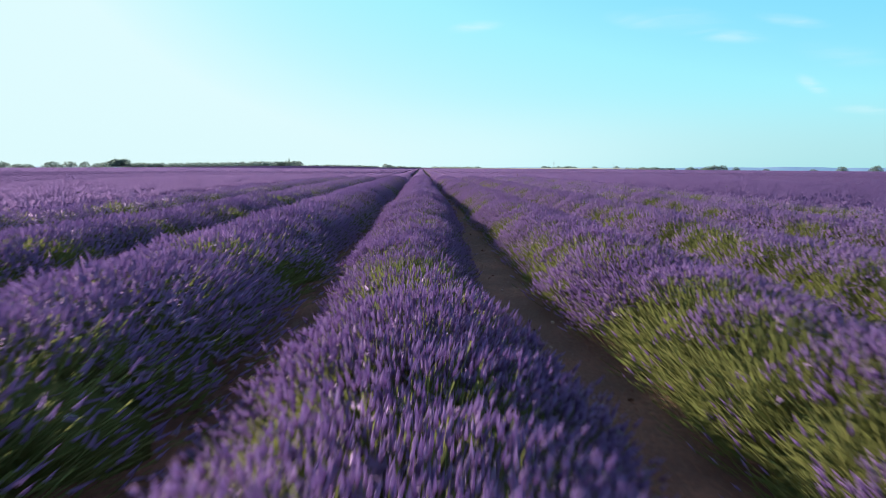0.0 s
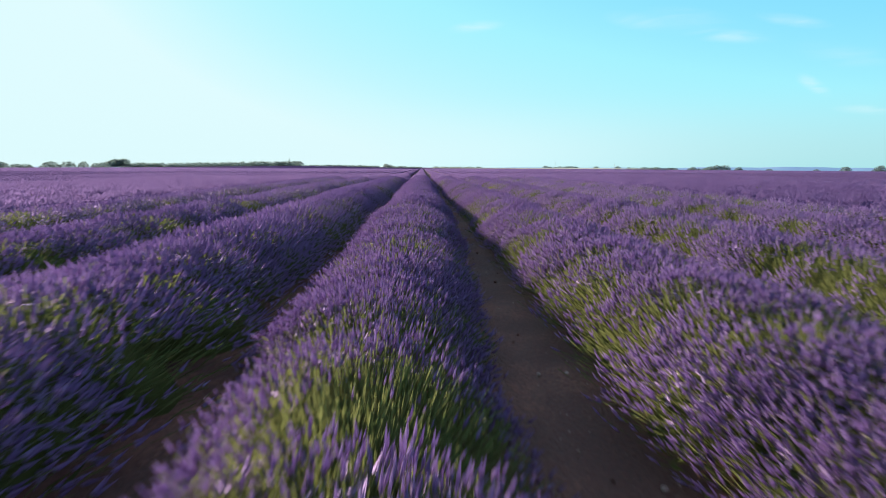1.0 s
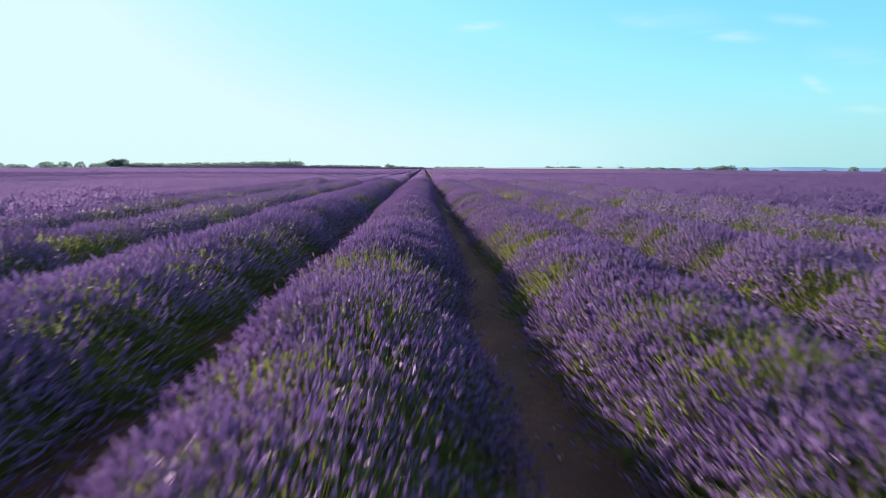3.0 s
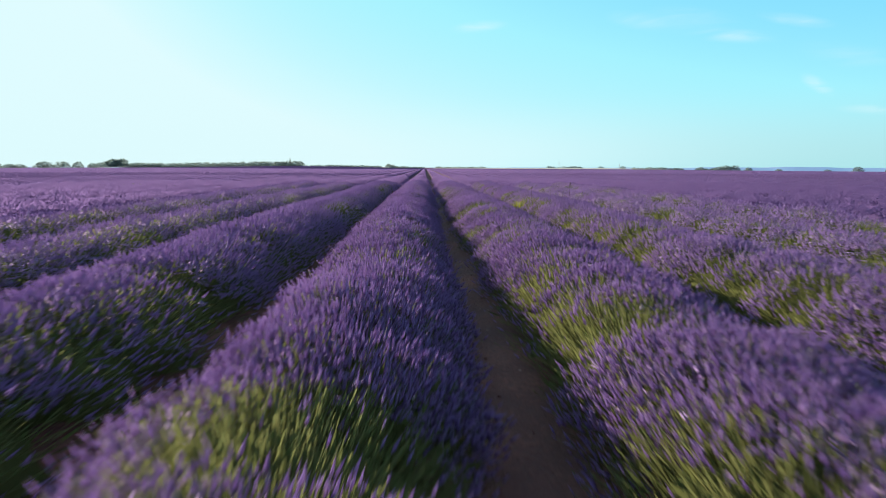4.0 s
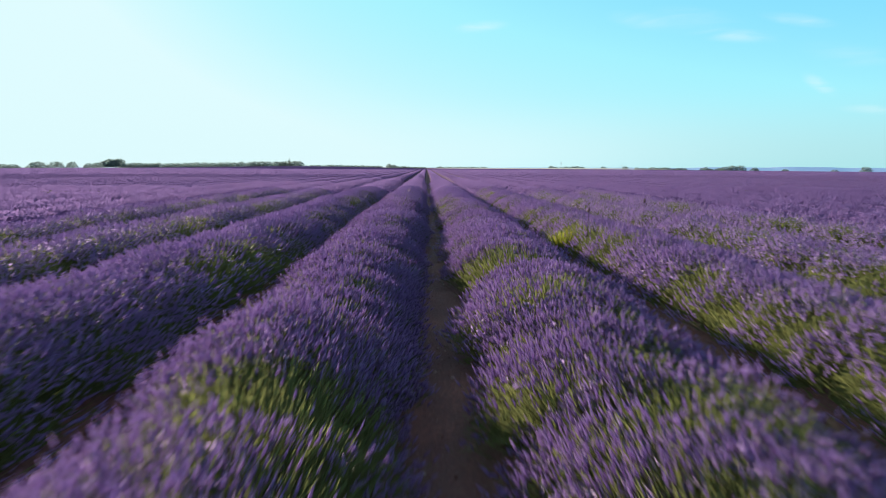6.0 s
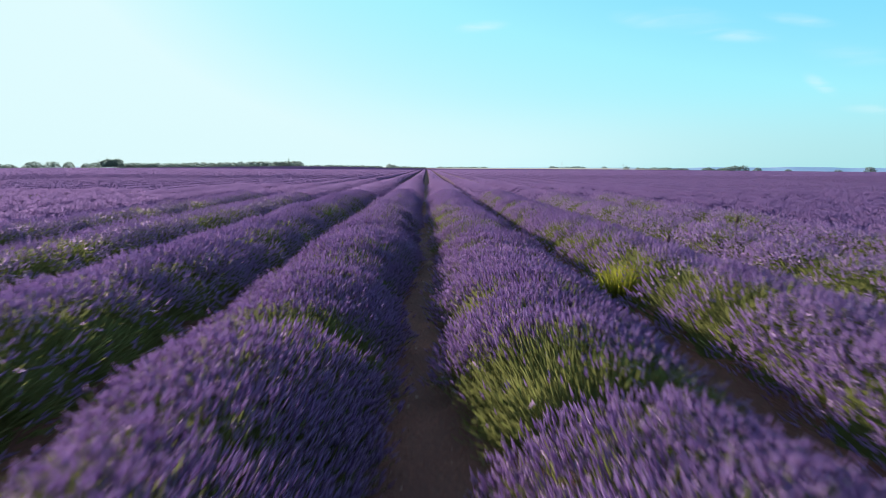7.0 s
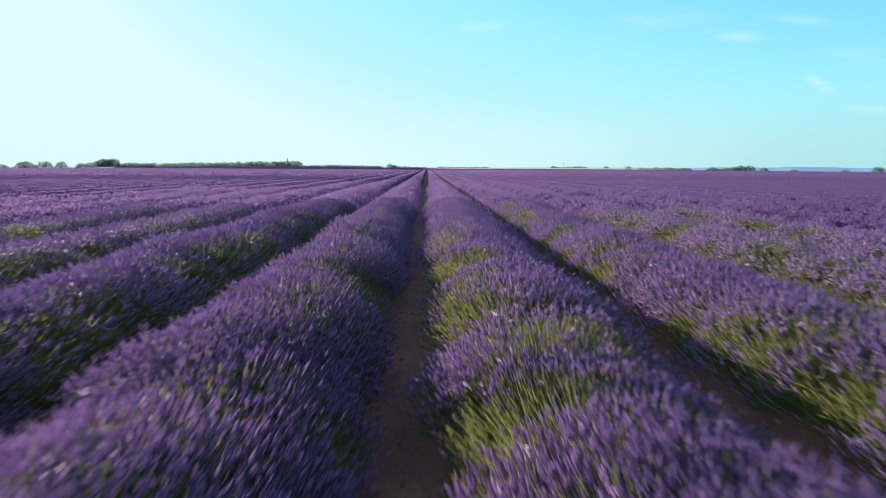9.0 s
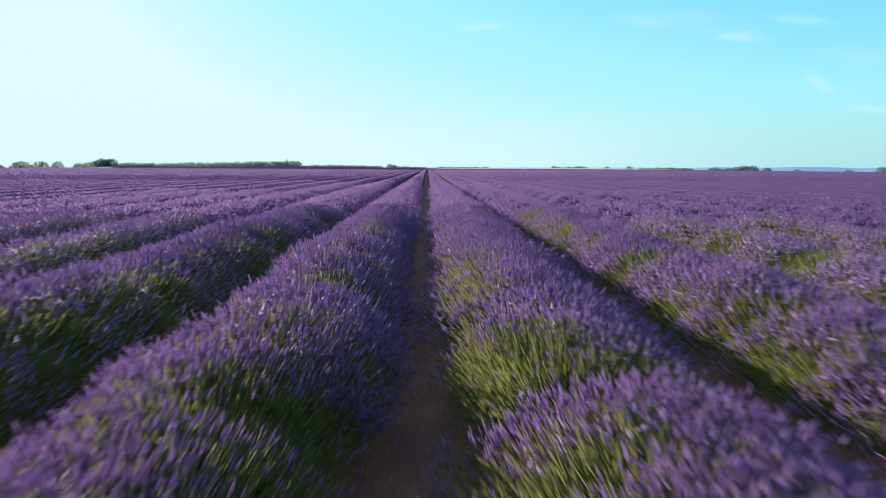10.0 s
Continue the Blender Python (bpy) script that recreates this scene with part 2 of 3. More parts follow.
STEP = 0.76                                # from bush to bush


def dome_points(r, n, lit, shaded):
    """Unit directions over the bush's dome, thinning out towards the ground: lit on its sunny side, shaded on the other."""
    ct, ph = r.uniform(0.03, 1.0, 6 * n), r.uniform(0, 2 * math.pi, 6 * n)
    flank = lit + (shaded - lit) * (0.5 + 0.5 * np.cos(ph))
    keep = r.uniform(0, 1, 6 * n) < flank + (1 - flank) * np.clip((ct - 0.08) / 0.45, 0, 1)
    ct, ph = ct[keep][:n], ph[keep][:n]
    st = np.sqrt(1 - ct ** 2)
    return np.stack([st * np.cos(ph), st * np.sin(ph), ct], -1)


def row_points(r, n, lit, shaded, climb=0.45):
    """Places on a bush that has grown together with its neighbours along the row: the angle across the row, and the place along it."""
    a, y = r.uniform(-1.52, 1.52, 8 * n), r.uniform(-1, 1, 8 * n)
    flank = np.where(a < 0, lit, shaded)
    start = np.where((a < 0) & (lit < 0.2), 0.17, 0.08)
    keep = r.uniform(0, 1, 8 * n) < flank + (1 - flank) * np.clip((np.cos(a) - start) / np.where(a > 0, climb, 0.45), 0, 1)
    a, y = a[keep][:n], y[keep][:n]
    return np.stack([np.sin(a), y, np.cos(a)], -1)


def row_shape(d):
    """From such places to metres: a rounded ridge, a little lower between bushes and flaring at the foot."""
    swell = 1 - 0.04 * d[:, 1] ** 2
    return np.stack([HALF * d[:, 0] * swell * (1 + 0.22 * (1 - d[:, 2]) ** 2), ALONG * d[:, 1], CREST * d[:, 2] * swell], -1)


def lumps(d, r):
    out = np.zeros(len(d))
    for k, a in ((3, 0.05), (5, 0.045), (9, 0.035)):
        for _ in range(3):
            q = r.normal(0, 1, 3)
            out += a * np.sin(k * (d @ (q / np.linalg.norm(q))) + r.uniform(0, 6))
    return 1 + out * 0.42


def bald(d, r, count, size, side):
    """Patches of the dome where few flowers stand, more of them on one side of the row."""
    out = np.zeros(len(d))
    for _ in range(count):
        c = r.normal(0, 1, 3) * (0.8, 0.8, 0.5) + (0.75 * side, -0.35, 0)
        c[2] = abs(c[2]) + 0.30
        c /= np.linalg.norm(c)
        near = np.linalg.norm((d - c) * (1, 0.8, 1), axis=1) / (size * r.uniform(0.7, 1.3))
        out = np.maximum(out, np.clip(1.35 - near, 0, 1))
    return out


def bush_arrays(seed, level, heads, patches, size, side):
    """Arrays for one bush: a flower head at the end of each stem, stems fanning from the foot, leaves over a low mound."""
    r = np.random.default_rng(seed)
    lit, dim, climb = (0.34 if patches else 0.46), (0.26 if side > 0 else 1.0 if side == 0 else 0.8), (0.70 if side > 0 else 0.45)
    d = row_points(r, heads, lit, dim, climb)
    form = np.random.default_rng(seed + 5000)
    lump = lumps(d, form)
    tip = row_shape(d) * (lump + r.normal(-0.015, 0.06, heads))[:, None]
    tip[:, 1] = ALONG * d[:, 1]
    tip[:, 2] += 0.02
    out = tip * (1, 0.6, 1)
    out /= np.linalg.norm(out, axis=1, keepdims=True)
    lean = out * 0.75 + np.array([0.05, -0.03, 0.62]) + r.normal(0, 0.15, (heads, 3))
    lean /= np.linalg.norm(lean, axis=1, keepdims=True)
    hole = bald(d, np.random.default_rng(seed + 7000), patches, size, side)
    keep = r.uniform(0, 1, heads) > hole * 0.96
    big = r.uniform(0.65, 1.3, heads)
    unit, length, width = {0: (HEAD_NEAR, 0.060, 0.0122), 1: (HEAD_FAR, 0.064, 0.0180), 2: (TUFT, 0.058, 0.030)}[level]
    tips = tip - lean * 0.05 * (~keep)[:, None] * r.uniform(0, 1.6, heads)[:, None]
    parts = {"bloom": scatter(*unit, tip[keep], lean[keep], (big * length)[keep], (big * width)[keep], r.uniform(0, 6, heads)[keep])}
    # shorter flowers deeper in the bush
    if level < 2:
        k = 750 if level == 0 else 480
        dd = row_points(r, k, lit, dim, climb)
        dd = dd[r.uniform(0, 1, k) * np.clip(dd[:, 2] * 1.6 + np.where(dd[:, 0] > 0, 0.35, -0.15), 0, 1) > 0.12 + bald(dd, np.random.default_rng(seed + 7000), patches, size, side)]
        k = len(dd)
        low = row_shape(dd) * (lumps(dd, np.random.default_rng(seed + 5000)) * r.uniform(0.76, 0.97, k))[:, None] * (1, 0, 1) + dd * (0, ALONG, 0)
        lv, lf = scatter(*TUFT, low, dd * (0.7, 0.3, 0.3) + (0, 0, 0.2) + r.normal(0, 0.5, (k, 3)), r.uniform(0.045, 0.075, k), r.uniform(0.018, 0.029, k), r.uniform(0, 6, k))
        # oversized flat petals added under the crown, so the bush reads purple from above
        k = 380 if level == 0 else 240
        dd = row_points(r, k, 0.1, 0.3)
        dd = dd[(dd[:, 2] > 0.5) & (r.uniform(0, 1, k) > bald(dd, np.random.default_rng(seed + 7000), patches, size, side) * 1.2)]
        k, turn = len(dd), r.uniform(0, 6.28, len(dd))
        low = row_shape(dd) * (lumps(dd, np.random.default_rng(seed + 5000)) * r.uniform(0.78, 0.92, k))[:, None] * (1, 0, 1) + dd * (0, ALONG, 0)
        fv, ff = scatter(*BLADE, low, np.stack([np.cos(turn), np.sin(turn), r.normal(0.1, 0.15, k)], -1), r.uniform(0.07, 0.12, k), r.uniform(0.03, 0.055, k), r.normal(0, 0.25, k))
        hv, hf = parts["bloom"]
        parts["bloom"] = (np.concatenate([hv, lv, fv]), np.concatenate([hf, lf + len(hv), ff + len(hv) + len(lv)]))
    # a low leafy mound under the stems
    seg, rings = ((16, 5) if level < 2 else (9, 3))
    mv, mf = mound(form, seg, rings, 0.72 if level < 2 else 0.76)
    if level < 2:
        share = r.uniform(0, 1, heads) < np.maximum(np.where(d[:, 2] < 0.4, 0.95, 0.40) if level == 0 else np.where((d[:, 0] > 0.3) & (side > 0), 0.75, 0.25), hole * 1.5)
        k = int(share.sum())
        parts["stem_tuft"] = scatter(*BLADE, tips[share] + lean[share] * 0.008, -lean[share] - out[share] * 0.35 + r.normal(0, 0.06, (k, 3)),
                                     r.uniform(0.16, 0.26, k), np.full(k, 0.0055 if level == 0 else 0.007), r.uniform(0, 6, k))
        nl = {0: 750, 1: 420}[level]
        ld = row_points(r, nl, 1.0, 1.0)
        deep = r.uniform(0.62, 0.94, nl) * (1 - 0.14 * ld[:, 2])
        lt = row_shape(ld) * (lumps(ld, np.random.default_rng(seed + 5000)) * deep)[:, None] * (1, 0, 1) + ld * (0, ALONG, 0)
        lv, lf = scatter(*(LEAF if level == 0 else BLADE), lt, ld + (0, 0, 0.6) + r.normal(0, 0.25, (nl, 3)), r.uniform(0.07, 0.15, nl), r.uniform(0.010, 0.022, nl), r.uniform(0, 6, nl))
        mv, mf = np.concatenate([mv, lv]), np.concatenate([mf, lf + len(mv)])
    parts["foliage"] = (mv, mf)
    return parts


def mound(r, seg, rings, share):
    v, f = [], []
    p1, p2 = r.uniform(0, 6, 2)
    for k in range(rings + 1):
        t = 0.5 * math.pi * k / rings
        for i in range(seg):
            a = 2 * math.pi * i / seg
            w = share * (1 + 0.10 * math.sin(3 * a + p1 + 2 * t) + 0.08 * math.sin(5 * a + p2) + r.uniform(-0.07, 0.07))
            foot = 1 + 0.62 * (1.0 / share - 1) * (1 - math.sin(t)) ** 1.5
            v.append((HALF * math.cos(a) * math.cos(t) * w * foot, ALONG * 1.7 * math.sin(a) * math.cos(t) * w, CREST * w * math.sin(t) - 0.04 * (k == 0)))
    for k in range(rings):
        for i in range(seg):
            a, b = k * seg + i, k * seg + (i + 1) % seg
            f += [(a, b, b + seg), (a, b + seg, a + seg)]
    return np.array(v), np.array(f)


LOOK = {"bloom": HEAD, "stem_tuft": STEM, "foliage": FOLIAGE}
KINDS = {"full": (0, 0.3, "lavender bush in full purple bloom on red-brown soil"),
         "patchy": (4, 0.56, "purple lavender bush with green stems showing in patches"),
         "green": (6, 0.76, "mostly green lavender bush with few purple flowers")}


def bush_prototype(seed, level, heads, kind, side):
    patches, size, label = KINDS[kind]
    root = tagged(new("lavender_bush"), label, "lavender", "lavender bushes in the rows")
    for name, (v, f) in bush_arrays(seed, level, heads, patches, size, side).items():
        piece = new(name, mesh_of(name, v, f, [LOOK[name]]))
        piece.parent = root
        tagged(piece, kind="stuff")
    return root


def side_of(row):
    """On which flank the flowers stand thinner: the one turned to the camera, to fit its view."""
    return 1 if row < 0 else 0 if row == 0 else -1


PROTO, USED = {}, set()
for lev, heads in ((0, 2800), (1, 1300)):
    for side in (-1, 0, 1) if lev else (-1, 0):
        for kind, count in (("full", 4), ("patchy", 4), ("green", 2)):
            PROTO[lev, kind, side] = [bush_prototype(1000 * lev + 100 * side + 10 * len(kind) + k + 300, lev, heads, kind, side) for k in range(count)]
FAR_BUSH = {(lev, kind, side): [bush_arrays(3900 + 1000 * lev + 100 * side + 10 * len(kind) + k, lev, heads, *KINDS[kind][:2], side) for k in range(4)]
            for kind in KINDS for side in (-1, 0, 1) for lev, heads in ((1, 650), (2, 520))}


class Batch:
    """Gathers arrays of several materials for one joined mesh."""

    def __init__(self):
        self.v, self.f, self.m, self.n, self.mats = [], [], [], 0, []

    def add(self, v, f, mat):
        if mat not in self.mats:
            self.mats.append(mat)
        self.v.append(v)
        self.f.append(f + self.n)
        self.m.append(np.full(len(f), self.mats.index(mat)))
        self.n += len(v)

    def make(self, name):
        return new(name, mesh_of(name, np.concatenate(self.v), np.concatenate(self.f), self.mats, np.concatenate(self.m), smooth=True))


# bushes that stand out as green, and gaps where a bush is missing: row, distances along the row
GREEN = {-2: (7.4, 15.0, 18.8, 34.7), -1: (15.3, 24.6), 0: (4.1, 8.2, 12.8, 19.4, 24.0, 32.6), 1: (2.0, 2.8, 3.6, 8.9, 12.6, 14.1, 15.7, 18.9, 23.7, 29.8, 31.7, 33.7),
         2: (5.0, 7.1, 9.3, 12.0, 15.0, 16.2, 18.9, 20.5, 24.7, 27.3, 28.5, 34.5, 36.5), 3: (13.0, 22.0, 29.5, 36.9)}
GAPS = {1: (22.9, 31.0, 33.0), 2: (26.4,)}


def breadth(row, y):
    """How far the bushes of a row spread, sized to fit the row edges in the camera's view."""
    if row < 0:
        return float(np.interp(y, (2, 8), (1.27, 1.17))) if row == -1 else 1.06
    if row == 0:
        return float(np.interp(y, (0, 1.8, 3.0, 4.2, 5.5, 6.9, 9, 11, 12.7, 14.2, 15.8, 17, 24),
                               (1.0, 0.97, 0.82, 0.74, 0.80, 0.85, 0.86, 0.90, 0.97, 0.84, 0.87, 0.91, 0.95)))
    return float(np.interp(y, (23, 27), (0.90, 1.0) if row >= 2 else (0.96, 1.02)))


def height(row, y):
    """How tall the bushes of a row stand beside the others."""
    return float(np.interp(y, (0, 8, 14, 24, 30), (0.86, 0.90, 0.93, 0.95, 0.91))) if row >= 1 else \
        float(np.interp(y, (0, 1.5, 3, 9.5, 11, 19, 21, 23.9, 24.6, 25.5), (0.92, 0.92, 0.85, 0.85, 0.97, 1.0, 0.93, 0.93, 0.84, 0.93))) if row == 0 else 0.92


def turn_of(r, s, x, y, wide, tall):
    z = float(ground_z(x, y)) - 0.01
    return pose(x, y, z, 0, 0, r.uniform(-9, 9)) @ Matrix.Diagonal((s * wide * r.uniform(0.95, 1.05), s, s * tall * r.uniform(0.97, 1.03), 1))


def place_bush(level, kind, side, m, r):
    protos = PROTO[level, kind, side]
    p = protos[r.integers(len(protos))]
    if p.name in USED:
        p = copy_thing(p, Matrix())
    else:
        USED.add(p.name)
    p.matrix_basis = m


def bush_end(row):
    return 64.0 if -2 <= row <= 3 else 54.0 if -5 <= row <= 6 else 46.0


far = Batch()
for row in range(-9, 11):
    r = np.random.default_rng(1000 + row)
    x0 = row * SPACING
    y = max(-0.6, (abs(x0 - 0.5) - 1.9) / 0.80) + r.uniform(0, 0.3)
    while y < bush_end(row):
        s = min(max(r.normal(1.0, 0.025), 0.94), 1.06)
        u = r.uniform()
        kind = "green" if u < 0.02 else "patchy" if u < (0.60 if row < 0 else 0.58 if row == 0 else 0.72) else "full"
        if any(abs(g - y) < STEP / 2 for g in GREEN.get(row, ())):
            kind = "green"
        aside = float(np.interp(y, (3.3, 4.2, 5.4, 6.5, 7.5, 8.8, 11.5, 12.7, 14.2, 15.8, 17, 18.5), (0.0, -0.03, -0.13, -0.06, -0.05, 0.02, 0.0, -0.03, 0.10, 0.06, 0.04, 0.0))) if row == 0 else 0.0
        m = turn_of(r, s, x0 + aside + r.normal(0, 0.03), y, breadth(row, y), height(row, y))
        if row in (0, 1) and y < 34:
            place_bush(0, kind, side_of(row), m, r)
        elif row in (-1, 0, 1, 2) and y < 44 or row in (-2, 3) and y < 16:
            place_bush(1, kind, side_of(row), m, r)
        else:
            lev = 1 if -3 <= row <= 4 and y < 42 else 2
            arrays = FAR_BUSH[lev, kind, side_of(row)][r.integers(4)]
            mm = np.array(m)
            for name, (v, f) in arrays.items():
                mass = lev == 2 and (name == "bloom" or kind != "green")
                far.add(v @ mm[:3, :3].T + mm[:3, 3], f, FARROW if mass else LOOK[name])
        step = STEP * s + r.uniform(-0.07, 0.09)
        y += step + 0.46 * any(y < g < y + step for g in GAPS.get(row, ()))
for proto in [p for group in PROTO.values() for p in group if p.name not in USED]:
    for o in (*proto.children, proto):
        bpy.data.objects.remove(o)

# rows beyond: long mounds set with tufts of flowers
def far_rows(rows, y_of, step, tufts, width, seed, uneven, spread, tall, low):
    r = np.random.default_rng(seed)
    for row in rows:
        x0 = row * SPACING
        y0, y1 = y_of(row)
        if y1 - y0 < step * 2:
            continue
        ys = np.arange(y0, y1 + step, step)
        k = len(ys)
        prof = np.array([(-0.68, 0.0), (-0.52, 0.28), (-0.16, 0.47), (0.20, 0.46), (0.54, 0.27), (0.68, 0.0)])
        h = 1 + r.normal(0, uneven, (k, len(prof)))
        px = x0 + prof[None, :, 0] * h + r.normal(0, 0.03, (k, 1))
        py = ys[:, None] + r.normal(0, step * 0.12, px.shape)
        pz = ground_z(px, py) + prof[None, :, 1] * h * low
        i = (np.arange(k - 1)[:, None] * 6 + np.arange(5)[None]).ravel()
        skin = np.stack([px, py, pz], -1).reshape(-1, 3)
        # outer faces take the darker colour of stems and painted flank shade
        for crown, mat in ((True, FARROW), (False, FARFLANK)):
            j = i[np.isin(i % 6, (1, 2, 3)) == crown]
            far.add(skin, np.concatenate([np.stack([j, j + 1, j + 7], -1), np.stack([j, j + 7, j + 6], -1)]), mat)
        m = int(tufts * (y1 - y0))
        if m:
            tx = r.uniform(-spread, spread, m)
            b = np.stack([x0 + tx, r.uniform(y0, y1, m), 0.49 * np.sqrt(1 - (tx / 0.72) ** 2) - 0.03 + r.uniform(-0.05, 0.03, m)], -1)
            b[:, 2] += ground_z(b[:, 0], b[:, 1])
            ax = np.stack([tx * 0.8 + r.normal(0, 0.2, m), r.normal(0, 0.2, m), np.ones(m)], -1)
            far.add(*scatter(*TUFT, b, ax, r.uniform(1.0, 2.0, m) * tall, np.full(m, width), r.uniform(0, 6, m)), FARROW)


def start_mid(row):
    return bush_end(row) if -9 <= row <= 10 else max(0.0, (abs(row * SPACING) - 3) / 0.85)


far_rows(range(-15, 17), lambda row: (start_mid(row), 72.0), 0.6, 120, 0.034, 50, 0.008, 0.64, 0.028, 0.95)
far_rows(range(-65, 67), lambda row: (72.0 if -15 <= row <= 16 else start_mid(row), 95.0), 0.9, 24, 0.046, 51, 0.008, 0.60, 0.034, 0.96)
far_rows(range(-150, 151), lambda row: (max(95.0, (abs(row * SPACING) - 3) / 0.85), 260.0), 2.6, 4.0, 0.20, 52, 0.015, 0.50, 0.045, 0.90)
far_rows(range(-290, 291), lambda row: (max(260.0, (abs(row * SPACING) - 3) / 0.85), 620.0), 40.0, 0, 0.12, 54, 0.01, 0.3, 0.04, 0.90)
# the same rows go on behind and to both sides
far_rows(range(-40, 42), lambda row: (-20.0, max(-0.6, (abs(row * SPACING - 0.5) - 1.9) / 0.80) - 0.4 if -9 <= row <= 10 else start_mid(row) + 0.1), 0.9, 3, 0.11, 53, 0.05, 0.6, 0.045, 0.90)
tagged(far.make("lavender_rows"), "long even rows of purple lavender in bloom, stretching away", "lavender", kind="stuff")


def far_field_height(x, y):
    return ground_z(x, y) + 0.22


v, f = grid(np.linspace(-700, 700, 160), np.linspace(258, 620, 90), far_field_height)
tagged(new("lavender_field", mesh_of("lavender_field", v, f, [FARROW])), "distant purple lavender field reaching the horizon", "lavender", kind="stuff")


def stubble_height(x, y):
    return 0.8 * np.clip((y - 630) / 260, 0, 1) - 0.02 * np.clip(y - 890, 0, None)


v, f = grid(np.linspace(12, 265, 24), np.linspace(632, 960, 20), stubble_height)
tagged(new("stubble_field", mesh_of("stubble_field", v, f, [STUBBLE], smooth=True)), "pale straw-coloured stubble field beyond the lavender", "field", kind="structure")

# ---------------------------------------------------------------- stones and clods in the furrows


def stones(seed, count):
    r = np.random.default_rng(seed)
    unit = spindle(4, [(0.25, 0.45), (0.7, 0.45)])
    row = r.integers(-2, 3, count)
    x = (row + 0.5) * SPACING + r.normal(0.03, 0.17, count)
    y = r.uniform(0, 38, count)
    size = 0.006 + 0.024 * r.uniform(0, 1, count) ** 3
    base = np.stack([x, y, soil_height(x, y) - size * 0.25], -1)
    return scatter(*unit, base, np.stack([r.normal(0, 0.5, count), r.normal(0, 0.5, count), np.ones(count)], -1), size * 0.8, size * 1.3, r.uniform(0, 6, count))


v, f = stones(61, 2000)
tagged(new("gravel", mesh_of("gravel", v, f, [STONE])), "pale stones and dry clods strewn on the soil", "stones", kind="stuff")
v, f = stones(62, 2000)
tagged(new("clods", mesh_of("clods", v, f, [SOIL])), "red-brown clods of earth on the soil", "soil", kind="stuff")

# ---------------------------------------------------------------- trees on the horizon


def tree_prototype(seed, height, width, trunk, leaves, label, leaf=0.11, rag=0.2):
    """A broad field tree: tapered trunk with limbs, and a crown of many leaf clumps in uneven lobes."""
    r = np.random.default_rng(seed)
    root = tagged(new("tree"), label, "tree", "trees along the horizon")
    bm = bmesh.new()
    limbs = [((0, 0, -0.4), (0.1, 0, height * 0.55), 0.045 * height, 0.02 * height)]
    for _ in range(5):
        a = r.uniform(0, 6.28)
        limbs.append(((0.05, 0, height * r.uniform(0.2, 0.4)), (math.cos(a) * width * 0.3, math.sin(a) * width * 0.3, height * r.uniform(0.55, 0.8)), 0.02 * height, 0.006 * height))
    for p, q, r0, r1 in limbs:
        p, q = Vector(p), Vector(q)
        m = Matrix.Translation((p + q) / 2) @ (q - p).to_track_quat("Z", "Y").to_matrix().to_4x4()
        bmesh.ops.create_cone(bm, segments=7, radius1=r0, radius2=r1, depth=(q - p).length, matrix=m)
    me = bpy.data.meshes.new("trunk")
    bm.to_mesh(me)
    bm.free()
    me.materials.append(BARK)
    new("trunk", me).parent = root
    d = dome_points(r, leaves, 1.0, 1.0)
    fill = lumps(d, r) * np.where(r.uniform(0, 1, leaves) < 0.6, r.uniform(0.8, 1.0, leaves), r.uniform(0.3, 0.8, leaves))
    lobes = r.normal(0, 1, (6, 3))
    lobes /= np.linalg.norm(lobes, axis=1, keepdims=True)
    fill *= 1.04 - rag + rag * np.clip((d @ lobes.T).max(1), 0, 1) ** 2
    base = d * (width / 2, width / 2, height * (1 - trunk)) * fill[:, None] + (0, 0, height * trunk)
    v, f = scatter(*LEAF, base, d + r.normal(0, 0.5, (leaves, 3)), r.uniform(0.8, 1.3, leaves) * leaf * height, r.uniform(0.8, 1.3, leaves) * leaf * min(height, width * 1.5), r.uniform(0, 6, leaves))
    new("crown", mesh_of("crown", v, f, [TREE_LEAF_HAZED])).parent = root
    return root


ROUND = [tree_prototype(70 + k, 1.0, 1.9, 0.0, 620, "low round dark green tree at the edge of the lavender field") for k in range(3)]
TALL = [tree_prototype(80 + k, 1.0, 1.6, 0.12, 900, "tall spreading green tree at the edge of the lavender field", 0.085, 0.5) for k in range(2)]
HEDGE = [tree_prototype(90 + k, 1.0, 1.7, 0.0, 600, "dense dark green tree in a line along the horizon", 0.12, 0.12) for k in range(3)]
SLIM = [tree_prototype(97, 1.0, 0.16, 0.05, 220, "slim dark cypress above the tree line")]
placed = set()


def plant(protos, k, bearing, distance, height, wide=1.0):
    """bearing: sideways metres for each metre ahead."""
    p = protos[k % len(protos)]
    x = bearing * distance
    m = pose(x, distance, float(ground_z(x, distance)) - 0.05, 0, 0, (k * 77) % 360) @ Matrix.Diagonal((height * wide, height * wide, height, 1))
    if p.name in placed:
        p = copy_thing(p, Matrix())
    placed.add(p.name)
    p.matrix_basis = m


